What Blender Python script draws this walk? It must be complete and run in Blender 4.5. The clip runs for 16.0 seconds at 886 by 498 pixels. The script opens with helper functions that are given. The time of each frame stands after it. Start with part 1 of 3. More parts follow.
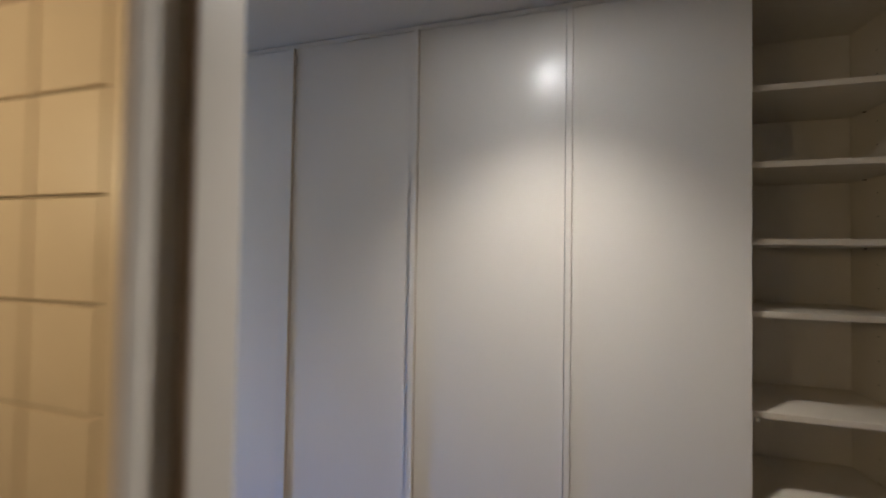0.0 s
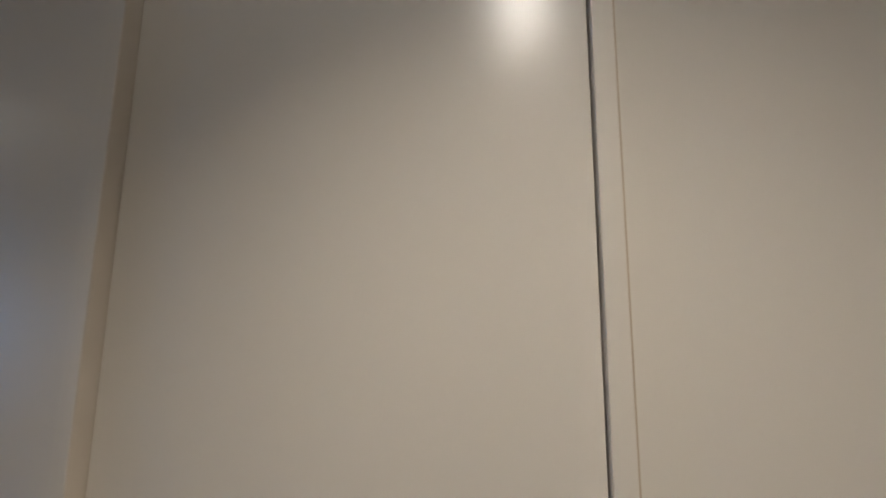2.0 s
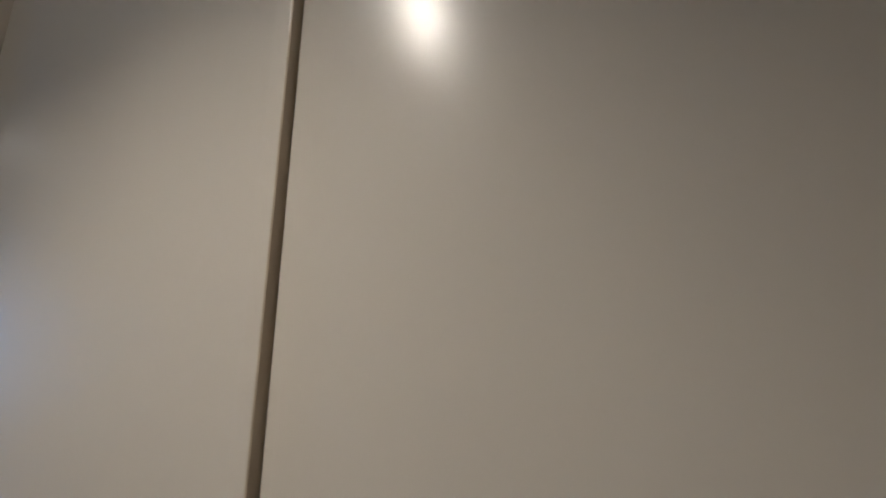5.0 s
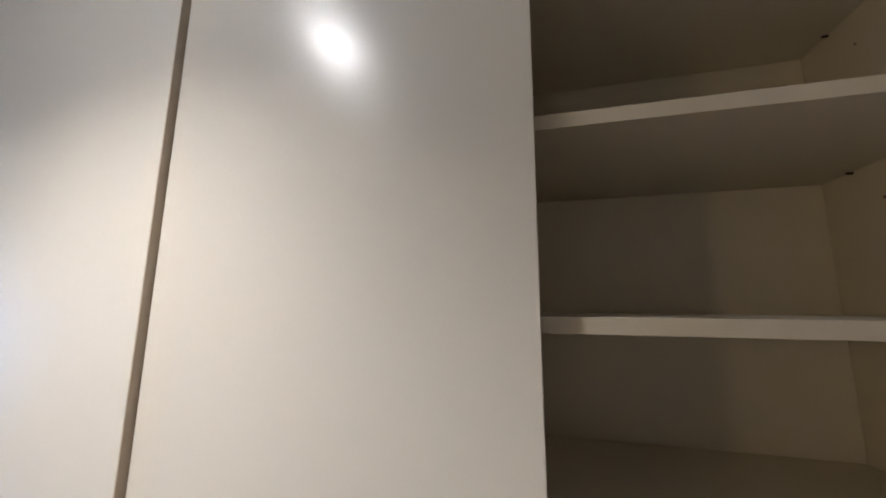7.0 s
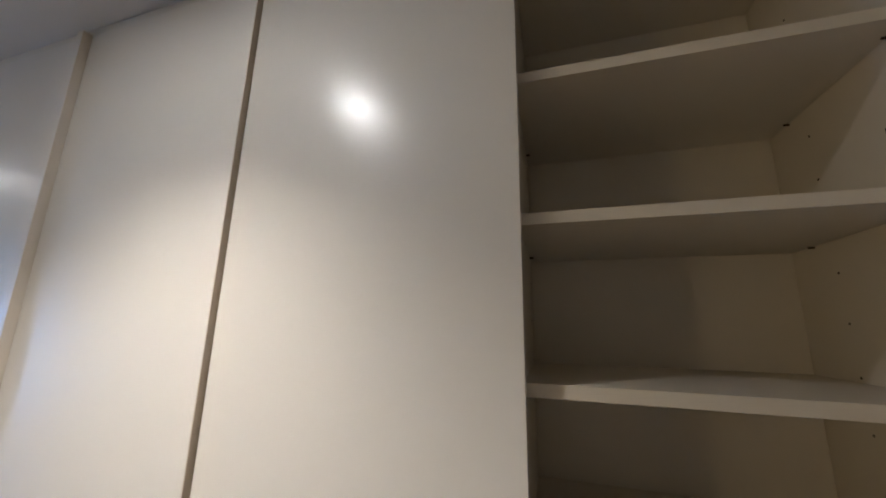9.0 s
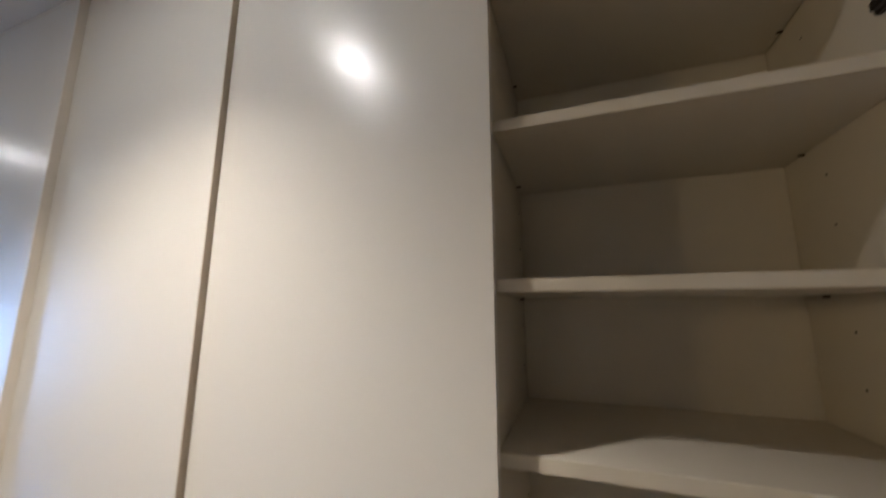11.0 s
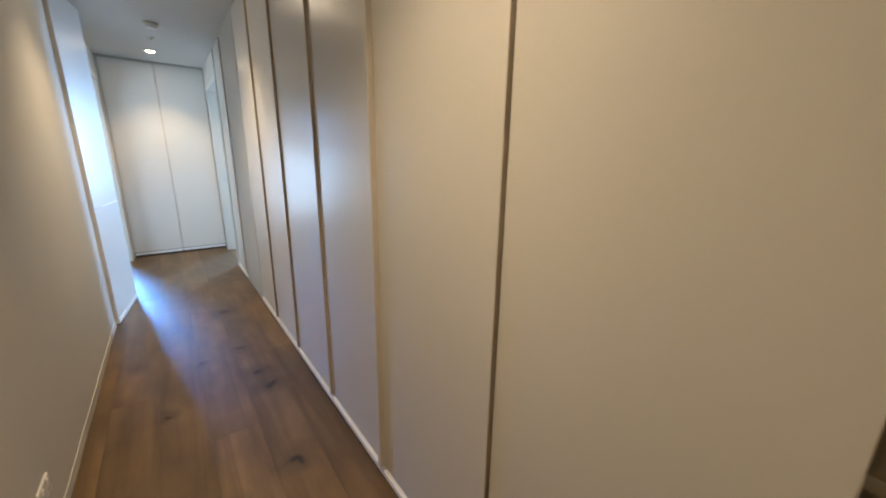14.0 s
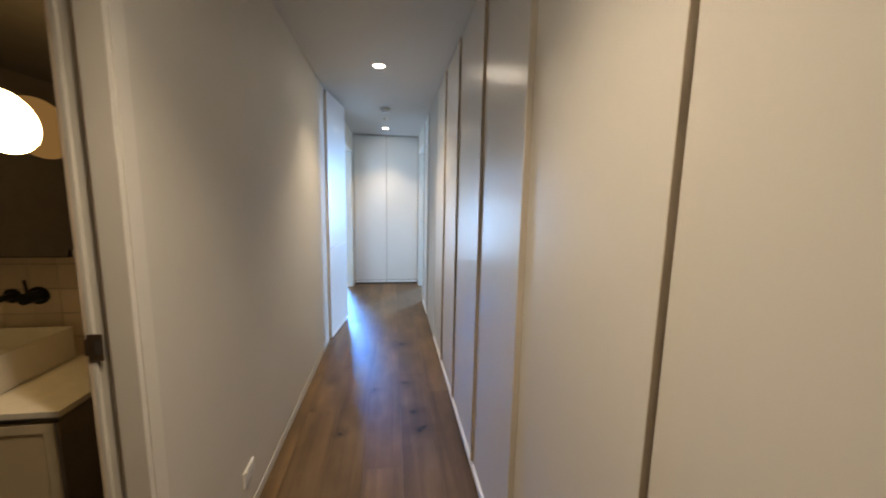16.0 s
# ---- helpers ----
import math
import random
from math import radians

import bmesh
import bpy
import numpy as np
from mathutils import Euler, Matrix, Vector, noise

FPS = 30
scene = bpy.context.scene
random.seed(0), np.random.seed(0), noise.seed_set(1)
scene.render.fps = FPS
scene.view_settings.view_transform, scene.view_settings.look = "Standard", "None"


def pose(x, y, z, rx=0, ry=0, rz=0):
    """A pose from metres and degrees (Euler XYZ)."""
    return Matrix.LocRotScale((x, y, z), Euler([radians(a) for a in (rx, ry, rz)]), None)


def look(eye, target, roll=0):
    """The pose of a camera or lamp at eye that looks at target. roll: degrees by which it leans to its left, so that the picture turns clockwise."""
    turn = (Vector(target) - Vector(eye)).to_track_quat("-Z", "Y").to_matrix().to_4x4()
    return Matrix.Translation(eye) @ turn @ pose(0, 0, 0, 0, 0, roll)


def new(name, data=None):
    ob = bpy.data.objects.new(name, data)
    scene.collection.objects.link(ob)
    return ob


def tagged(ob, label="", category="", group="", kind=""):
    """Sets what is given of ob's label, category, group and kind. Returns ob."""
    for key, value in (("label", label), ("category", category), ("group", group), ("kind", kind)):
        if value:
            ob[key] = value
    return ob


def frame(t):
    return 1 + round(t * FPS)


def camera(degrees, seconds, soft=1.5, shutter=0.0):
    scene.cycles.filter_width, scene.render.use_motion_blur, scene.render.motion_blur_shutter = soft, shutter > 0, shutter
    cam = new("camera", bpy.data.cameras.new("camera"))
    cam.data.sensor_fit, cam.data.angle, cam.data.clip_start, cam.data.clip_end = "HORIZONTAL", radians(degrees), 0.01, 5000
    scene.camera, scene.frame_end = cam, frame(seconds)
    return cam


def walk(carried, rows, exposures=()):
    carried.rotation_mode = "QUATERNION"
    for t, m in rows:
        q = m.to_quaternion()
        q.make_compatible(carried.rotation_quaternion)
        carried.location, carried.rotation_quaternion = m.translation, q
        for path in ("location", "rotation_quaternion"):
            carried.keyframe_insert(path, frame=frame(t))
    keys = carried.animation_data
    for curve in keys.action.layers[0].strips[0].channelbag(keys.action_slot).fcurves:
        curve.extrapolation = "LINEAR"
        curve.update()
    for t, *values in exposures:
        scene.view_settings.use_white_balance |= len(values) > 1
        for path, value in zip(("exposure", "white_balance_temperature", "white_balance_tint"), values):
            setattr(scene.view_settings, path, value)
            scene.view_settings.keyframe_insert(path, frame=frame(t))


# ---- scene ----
cam = camera(102.2, 16.0, soft=1.9, shutter=0.4)
walk(cam, [
    (0, look((-1.515, 0.750, 1.606), (0.420, 1.252, 1.643), 0.9)),
    (0.4, look((-1.223, 0.647, 1.622), (0.692, 1.216, 1.714), 0.9)),
    (0.5, look((-1.157, 0.648, 1.621), (0.772, 1.169, 1.705), 1)),
    (1, look((-0.864, 0.699, 1.603), (1.074, 1.163, 1.777), 0.5)),
    (1.5, look((-0.596, 0.728, 1.669), (1.348, 1.149, 1.887), 1.2)),
    (2, look((-0.388, 0.720, 1.775), (1.557, 1.121, 2.016), 0.4)),
    (2.5, look((-0.360, 0.721, 1.759), (1.585, 1.070, 2.068), 1.1)),
    (3, look((-0.354, 0.674, 1.693), (1.583, 1.023, 2.051), 1.1)),
    (3.5, look((-0.348, 0.661, 1.694), (1.589, 1.003, 2.053), 0.9)),
    (4, look((-0.319, 0.575, 1.693), (1.595, 1.026, 2.059), 1.5)),
    (4.5, look((-0.294, 0.442, 1.692), (1.620, 0.877, 2.078), 0.8)),
    (5, look((-0.310, 0.335, 1.691), (1.571, 0.910, 2.054), 0.4)),
    (7.5, look((-0.528, -0.016, 1.706), (1.388, 0.470, 2.015), 0.4)),
    (8, look((-0.594, -0.014, 1.776), (1.295, 0.544, 2.122), 0.9)),
    (10.5, look((-0.533, -0.111, 1.724), (1.330, 0.431, 2.209), 0.9)),
    (11, look((-0.542, -0.113, 1.635), (1.312, 0.557, 1.972), 0.1)),
    (11.5, look((-0.576, -0.097, 1.545), (1.190, 0.833, 1.681), 0.5)),
    (12, look((-0.603, -0.087, 1.464), (1.008, 1.095, 1.384), 0.7)),
    (12.5, look((-0.619, -0.094, 1.388), (0.857, 1.227, 1.113), 0.7)),
    (13, look((-0.627, -0.093, 1.372), (0.742, 1.301, 0.943), 1.2)),
    (13.5, look((-0.647, -0.053, 1.411), (0.645, 1.396, 0.929), 1.2)),
    (14, look((-0.624, 0.032, 1.444), (0.554, 1.572, 0.953), 0.9)),
    (14.5, look((-0.560, 0.101, 1.512), (0.470, 1.746, 1.029), 0.7)),
    (15, look((-0.514, 0.103, 1.546), (0.345, 1.862, 1.134), 1.2)),
    (15.5, look((-0.485, 0.097, 1.555), (0.092, 1.985, 1.235), 0.8)),
    (16, look((-0.457, 0.087, 1.545), (-0.178, 2.048, 1.273), 1.1)),
], exposures=[(0, 0.61, 5850, 10), (0.8, 0.37, 6250, 10), (1.5, 0.14, 6350, 10), (2, -0.12, 6350, 10), (2.5, -0.18, 6250, 10), (4, -0.23, 6150, 10), (5, -0.30, 6250, 10), (7.5, 1.18, 5750, 10), (8.2, 0.86, 5850, 10), (10.5, 1.21, 5900, 10), (11, 1.06, 5950, 10), (11.5, 0.75, 6350, 10), (12, 0.61, 6700, 10), (12.5, 0.48, 7200, 10), (13.2, 0.48, 8000, 10), (14, 0.38, 8500, 10), (15, 0.33, 8000, 10), (16, 0.40, 7700, 10)])

# ---- plan, in metres: x = 0 is the face of the wardrobes, y runs along the corridor ----
XL = -1.146          # corridor face of the left wall
XB = -1.262          # bathroom face of the left wall
H = 2.65             # ceiling
DT = 2.62            # top of the tall doors
Y_BACK, Y_END = -1.7, 6.60
LAMPS = ((-0.595, 0.685), (-0.57, 3.31), (-0.57, 6.0))


# ---- world and lights ----
world = bpy.data.worlds.new("world")
scene.world = world
world.use_nodes = True
wn = world.node_tree.nodes
sky = wn.new("ShaderNodeTexSky")
sky.sky_type, sky.sun_disc = "NISHITA", False
sky.sun_elevation, sky.sun_rotation = radians(35), radians(120)
world.node_tree.links.new(sky.outputs[0], wn["Background"].inputs[0])
wn["Background"].inputs[1].default_value = 0.1


def spot(at, watts, colour, cone, blend, size=0.035):
    d = bpy.data.lights.new("downlight_beam", "SPOT")
    d.energy, d.color, d.spot_size, d.spot_blend, d.shadow_soft_size = watts, colour, radians(cone), blend, size
    o = new("downlight_beam", d)
    o.matrix_world = look(at, (at[0], at[1] + 0.0001, at[2] - 1))
    return o


def window_light(at, target, w, h, watts, colour, spread):
    d = bpy.data.lights.new("window_daylight", "AREA")
    d.shape, d.size, d.size_y, d.energy, d.color = "RECTANGLE", w, h, watts, colour
    o = new("window_daylight", d)
    o.matrix_world = look(at, target)
    d.spread = radians(spread)
    return o


WARM = (1.0, 0.87, 0.72)
for (lx, ly), flood, core in zip(LAMPS, (37, 40, 42), (53, 38, 36)):
    spot((lx, ly, H - 0.012), flood, WARM, 105, 0.60)      # reflector flood, cut off by the rim
    spot((lx, ly, H - 0.012), core, WARM, 88, 1.0)         # hot middle of the beam
BLUE = (0.05, 0.29, 1.0)
SKYBLUE = (0.31, 0.555, 1.0)
window_light((-2.20, 8.93, 0.85), (-1.4, 2.0, 1.1), 1.55, 1.5, 43, SKYBLUE, 130)
window_light((-1.87, 8.90, 2.0), (-0.80, 4.6, 0.0), 0.80, 0.7, 44, BLUE, 40)
window_light((2.42, 8.93, 1.6), (0.0, 5.4, 0.4), 0.35, 1.7, 98, (0.20, 0.47, 1.0), 86)
window_light((-3.17, 4.95, 1.35), (-0.6, 6.2, 1.2), 1.3, 1.5, 30, SKYBLUE, 140)


# ---- materials ----
def mat(name, colour, rough, metal=0.0, var=0.05, scale=3.0, bump=0.0, bscale=200.0, spec=0.5, coat=0.0):
    m = bpy.data.materials.new(name)
    m.use_nodes = True
    n, l = m.node_tree.nodes, m.node_tree.links
    b = n["Principled BSDF"]
    b.inputs["Roughness"].default_value, b.inputs["Metallic"].default_value = rough, metal
    b.inputs["Specular IOR Level"].default_value = spec
    b.inputs["Coat Weight"].default_value = coat
    tc = n.new("ShaderNodeTexCoord")
    big, fine = n.new("ShaderNodeTexNoise"), n.new("ShaderNodeTexNoise")
    big.inputs["Scale"].default_value, big.inputs["Detail"].default_value = scale, 4
    fine.inputs["Scale"].default_value, fine.inputs["Detail"].default_value = bscale, 3
    l.new(tc.outputs["Object"], big.inputs["Vector"])
    l.new(tc.outputs["Object"], fine.inputs["Vector"])
    ramp = n.new("ShaderNodeValToRGB")
    lo = tuple(c * (1 - var) for c in colour)
    hi = tuple(min(1, c * (1 + var)) for c in colour)
    ramp.color_ramp.elements[0].color, ramp.color_ramp.elements[1].color = (*lo, 1), (*hi, 1)
    ramp.color_ramp.interpolation = "EASE"
    ramp.color_ramp.elements[0].position, ramp.color_ramp.elements[1].position = 0.1, 0.9
    l.new(big.outputs["Fac"], ramp.inputs["Fac"])
    l.new(ramp.outputs["Color"], b.inputs["Base Color"])
    rr = n.new("ShaderNodeMapRange")
    rr.inputs["To Min"].default_value, rr.inputs["To Max"].default_value = rough * 0.97, min(1, rough * 1.03)
    l.new(big.outputs["Fac"], rr.inputs["Value"])
    l.new(rr.outputs["Result"], b.inputs["Roughness"])
    if bump:
        bp = n.new("ShaderNodeBump")
        bp.inputs["Strength"].default_value, bp.inputs["Distance"].default_value = bump, 0.002
        l.new(fine.outputs["Fac"], bp.inputs["Height"])
        l.new(bp.outputs["Normal"], b.inputs["Normal"])
    return m


def glow(name, colour, strength):
    m = bpy.data.materials.new(name)
    m.use_nodes = True
    n, l = m.node_tree.nodes, m.node_tree.links
    n.clear()
    e, o = n.new("ShaderNodeEmission"), n.new("ShaderNodeOutputMaterial")
    e.inputs[0].default_value, e.inputs[1].default_value = (*colour, 1), strength
    l.new(e.outputs[0], o.inputs[0])
    return m


KNOTS = ((-0.27, 2.33, 0.040), (-0.30, 2.52, 0.040), (-0.34, 2.95, 0.028), (-0.36, 3.77, 0.045), (-0.80, 2.35, 0.022), (-0.30, 1.62, 0.035), (-0.95, 1.75, 0.020), (-0.60, 2.85, 0.016))


def wood(name):
    m = bpy.data.materials.new(name)
    m.use_nodes = True
    n, l = m.node_tree.nodes, m.node_tree.links
    b = n["Principled BSDF"]
    tc, oi = n.new("ShaderNodeTexCoord"), n.new("ShaderNodeObjectInfo")
    comb = n.new("ShaderNodeVectorMath")
    comb.operation = "ADD"
    mul = n.new("ShaderNodeVectorMath")
    mul.operation = "SCALE"
    mul.inputs[0].default_value = (13.0, 47.0, 29.0)
    l.new(oi.outputs["Random"], mul.inputs["Scale"])
    l.new(tc.outputs["Object"], comb.inputs[0])
    l.new(mul.outputs[0], comb.inputs[1])
    mp = n.new("ShaderNodeMapping")
    mp.inputs["Scale"].default_value = (8.0, 0.45, 8.0)
    l.new(comb.outputs[0], mp.inputs["Vector"])
    grain = n.new("ShaderNodeTexNoise")
    grain.inputs["Scale"].default_value, grain.inputs["Detail"].default_value, grain.inputs["Distortion"].default_value = 1.6, 8, 0.7
    l.new(mp.outputs[0], grain.inputs["Vector"])
    mp2 = n.new("ShaderNodeMapping")
    mp2.inputs["Scale"].default_value = (3.2, 1.5, 3.2)
    l.new(comb.outputs[0], mp2.inputs["Vector"])
    cloud = n.new("ShaderNodeTexNoise")
    cloud.inputs["Scale"].default_value, cloud.inputs["Detail"].default_value = 1.5, 4
    l.new(mp2.outputs[0], cloud.inputs["Vector"])
    ramp = n.new("ShaderNodeValToRGB")
    ramp.color_ramp.elements[0].color, ramp.color_ramp.elements[0].position = (0.088, 0.050, 0.023, 1), 0.22
    ramp.color_ramp.elements[1].color, ramp.color_ramp.elements[1].position = (0.202, 0.119, 0.053, 1), 0.78
    l.new(grain.outputs["Fac"], ramp.inputs["Fac"])
    tone = n.new("ShaderNodeMapRange")
    tone.inputs["To Min"].default_value, tone.inputs["To Max"].default_value = 0.78, 1.20
    l.new(oi.outputs["Random"], tone.inputs["Value"])
    cl = n.new("ShaderNodeMapRange")
    cl.inputs["From Min"].default_value, cl.inputs["From Max"].default_value = 0.3, 0.7
    cl.inputs["To Min"].default_value, cl.inputs["To Max"].default_value = 0.66, 1.26
    l.new(cloud.outputs["Fac"], cl.inputs["Value"])
    tm = n.new("ShaderNodeMath")
    tm.operation = "MULTIPLY"
    l.new(tone.outputs[0], tm.inputs[0])
    l.new(cl.outputs[0], tm.inputs[1])
    mx = n.new("ShaderNodeVectorMath")
    mx.operation = "SCALE"
    l.new(ramp.outputs[0], mx.inputs[0])
    l.new(tm.outputs[0], mx.inputs["Scale"])
    # knots
    mp3 = n.new("ShaderNodeMapping")
    mp3.inputs["Scale"].default_value = (2.2, 0.9, 0.0)
    l.new(comb.outputs[0], mp3.inputs["Vector"])
    vor = n.new("ShaderNodeTexVoronoi")
    vor.inputs["Scale"].default_value = 1.0
    l.new(mp3.outputs[0], vor.inputs["Vector"])
    kr = n.new("ShaderNodeMapRange")
    kr.inputs["From Min"].default_value, kr.inputs["From Max"].default_value = 0.05, 0.16
    kr.inputs["To Min"].default_value, kr.inputs["To Max"].default_value = 0.55, 1.0
    l.new(vor.outputs["Distance"], kr.inputs["Value"])
    mk = n.new("ShaderNodeVectorMath")
    mk.operation = "SCALE"
    l.new(mx.outputs[0], mk.inputs[0])
    l.new(kr.outputs[0], mk.inputs["Scale"])
    # large dark knots with a stained halo, where the boards have them
    geo = n.new("ShaderNodeNewGeometry")
    wob = n.new("ShaderNodeTexNoise")
    wob.inputs["Scale"].default_value, wob.inputs["Detail"].default_value = 11.0, 3
    l.new(geo.outputs["Position"], wob.inputs["Vector"])
    shift = n.new("ShaderNodeVectorMath")
    shift.operation = "MULTIPLY_ADD"
    shift.inputs[1].default_value, shift.inputs[2].default_value = (0.11, 0.16, 0.0), (-0.055, -0.08, 0.0)
    l.new(wob.outputs["Color"], shift.inputs[0])
    warped = n.new("ShaderNodeVectorMath")
    l.new(geo.outputs["Position"], warped.inputs[0])
    l.new(shift.outputs[0], warped.inputs[1])
    last = mk.outputs[0]
    for kx, ky, size in KNOTS:
        dist = n.new("ShaderNodeVectorMath")
        dist.operation = "DISTANCE"
        dist.inputs[1].default_value = (kx, ky, 0)
        l.new(warped.outputs[0], dist.inputs[0])
        curve = n.new("ShaderNodeValToRGB")
        curve.color_ramp.elements[0].position, curve.color_ramp.elements[0].color = 0.10, (0.10, 0.10, 0.11, 1)
        curve.color_ramp.elements[1].position, curve.color_ramp.elements[1].color = 1.0, (1, 1, 1, 1)
        mid = curve.color_ramp.elements.new(0.30)
        mid.color = (0.62, 0.62, 0.62, 1)
        reach = n.new("ShaderNodeMath")
        reach.operation = "DIVIDE"
        reach.inputs[1].default_value = size * 3.6
        l.new(dist.outputs["Value"], reach.inputs[0])
        l.new(reach.outputs[0], curve.inputs["Fac"])
        dark = n.new("ShaderNodeVectorMath")
        dark.operation = "MULTIPLY"
        l.new(last, dark.inputs[0])
        l.new(curve.outputs["Color"], dark.inputs[1])
        last = dark.outputs[0]
    l.new(last, b.inputs["Base Color"])
    rr = n.new("ShaderNodeMapRange")
    rr.inputs["To Min"].default_value, rr.inputs["To Max"].default_value = 0.36, 0.52
    l.new(grain.outputs["Fac"], rr.inputs["Value"])
    l.new(rr.outputs[0], b.inputs["Roughness"])
    b.inputs["Specular IOR Level"].default_value = 0.36
    bp = n.new("ShaderNodeBump")
    bp.inputs["Strength"].default_value, bp.inputs["Distance"].default_value = 0.25, 0.001
    l.new(grain.outputs["Fac"], bp.inputs["Height"])
    l.new(bp.outputs["Normal"], b.inputs["Normal"])
    return m


LACQUER = mat("warm_white_lacquer", (0.70, 0.665, 0.61), 0.292, var=0.015, scale=0.9, bscale=30, spec=0.62)
EDGE = mat("door_edge_lacquer", (0.52, 0.47, 0.41), 0.45, var=0.04, scale=8)
BAND = mat("brown_edge_band", (0.50, 0.42, 0.32), 0.5, var=0.06, scale=12)
CREAM = mat("cream_edge_band", (0.62, 0.56, 0.48), 0.4, var=0.04, scale=8)
# near-black that paints in the shade of gaps, holes and recesses
DARK = mat("gap_shade", (0.05, 0.042, 0.035), 0.7)
PAINT = mat("wall_paint", (0.625, 0.592, 0.532), 0.62, var=0.025, scale=2.2, bump=0.12, bscale=260, spec=0.35)
CEIL = mat("ceiling_paint", (0.66, 0.65, 0.625), 0.8, var=0.02, scale=1.3, bump=0.08, bscale=180, spec=0.2)
TRIM = mat("white_gloss_trim", (0.68, 0.645, 0.58), 0.35, var=0.02, scale=5, bump=0.04)
LEAFP = mat("satin_door_paint", (0.72, 0.70, 0.67), 0.36, var=0.02, scale=3, bump=0.03, bscale=200, spec=0.45)
RAIL = mat("white_rail", (0.88, 0.87, 0.84), 0.4, var=0.03, scale=12)
SHELF = mat("off_white_melamine", (0.62, 0.565, 0.47), 0.42, var=0.03, scale=6, bump=0.1, bscale=600)
WOOD = wood("brown_oak")
SEAL = mat("dark_taupe_seal", (0.36, 0.27, 0.19), 0.6, var=0.1, scale=30)
SUB = mat("dark_underlay", (0.03, 0.02, 0.014), 0.9)
TILE = mat("cream_tile", (0.68, 0.57, 0.45), 0.3, var=0.05, scale=7, bump=0.06, bscale=60)
GROUT = mat("grout", (0.36, 0.30, 0.23), 0.85, bump=0.3)
BRONZE = mat("dark_bronze", (0.05, 0.035, 0.025), 0.35, metal=0.9, var=0.2, scale=40)
PLATEM = mat("brown_bronze_plate", (0.11, 0.072, 0.042), 0.4, metal=0.6, var=0.15, scale=40)
BLACKM = mat("matt_black_metal", (0.02, 0.02, 0.022), 0.35, metal=0.6, var=0.1)
STEEL = mat("brushed_steel", (0.62, 0.6, 0.57), 0.3, metal=1.0, var=0.06, scale=60)
STONE = mat("cream_stone_top", (0.68, 0.63, 0.53), 0.28, var=0.08, scale=20, bump=0.05)
CERAMIC = mat("white_ceramic", (0.78, 0.74, 0.65), 0.12, var=0.01)
VANITY = mat("taupe_cabinet_board", (0.56, 0.45, 0.28), 0.4, var=0.06, scale=9)
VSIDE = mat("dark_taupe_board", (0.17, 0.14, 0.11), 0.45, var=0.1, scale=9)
VFRAME = mat("light_taupe_frame", (0.62, 0.52, 0.35), 0.4, var=0.05, scale=9)
RECESS = mat("grey_green_rail", (0.20, 0.20, 0.17), 0.4, metal=0.3, var=0.08)
MIRROR = mat("mirror_glass", (0.86, 0.87, 0.86), 0.02, metal=1.0, var=0.0)
PLASTIC = mat("white_plastic", (0.8, 0.79, 0.75), 0.35, var=0.01)
BEIGE = mat("aged_plastic", (0.66, 0.62, 0.50), 0.5, var=0.04)
LENS = glow("downlight_lens", (1.0, 0.93, 0.84), 122)
LENS_MID = glow("downlight_lens_mid", (1.0, 0.93, 0.84), 75)
LENS_DIM = glow("downlight_lens_far", (1.0, 0.92, 0.8), 60)
OPAL = glow("opal_glass_lit", (1.0, 0.72, 0.36), 31)
# faint emission standing in for the lamp's halo in the mirror
OPAL_RIM = glow("lamp_halo_glow", (1.0, 0.52, 0.18), 0.17)
SKYM = glow("sky_outside", (0.56, 0.76, 1.0), 2.6)


# ---- mesh helpers ----
def box_bm(x0, x1, y0, y1, z0, z1, bevel=0.0, seg=2, bm=None):
    own = bm is None
    bm = bm or bmesh.new()
    r = bmesh.ops.create_cube(bm, size=1.0)
    bmesh.ops.scale(bm, vec=(x1 - x0, y1 - y0, z1 - z0), verts=r["verts"])
    bmesh.ops.translate(bm, vec=((x0 + x1) / 2, (y0 + y1) / 2, (z0 + z1) / 2), verts=r["verts"])
    if bevel and own:
        bmesh.ops.bevel(bm, geom=bm.edges[:], offset=bevel, segments=seg, affect="EDGES", profile=0.6)
    return bm


def cyl_bm(p0, p1, r0, r1=None, seg=24, bm=None, caps=True):
    bm = bm or bmesh.new()
    a, b = Vector(p0), Vector(p1)
    m = Matrix.Translation((a + b) / 2) @ (b - a).to_track_quat("Z", "Y").to_matrix().to_4x4()
    bmesh.ops.create_cone(bm, cap_ends=caps, segments=seg, radius1=r0, radius2=r0 if r1 is None else r1, depth=(b - a).length, matrix=m)
    return bm


def mesh_ob(name, bm, material, smooth=False):
    me = bpy.data.meshes.new(name)
    bmesh.ops.recalc_face_normals(bm, faces=bm.faces[:])
    bm.to_mesh(me)
    bm.free()
    me.materials.append(material)
    if smooth:
        for p in me.polygons:
            p.use_smooth = True
    return new(name, me)


def part(name, bm, material, parent, label="", smooth=False):
    o = mesh_ob(name, bm, material, smooth)
    o.parent = parent
    o.matrix_parent_inverse = Matrix.Translation(-parent.location) if parent.type == "EMPTY" else Matrix.Identity(4)
    if label:
        o["label"] = label
    return o


def thing(name, at, label, category, group="", kind=""):
    o = new(name)
    o.location = at
    o.empty_display_size = 0.1
    return tagged(o, label, category, group, kind)


def structure(name, bm, material, label, category="wall"):
    return tagged(mesh_ob(name, bm, material), label, category, kind="structure")


def boxes(*bs):
    bm = bmesh.new()
    for b in bs:
        box_bm(*b, bm=bm)
    return bm


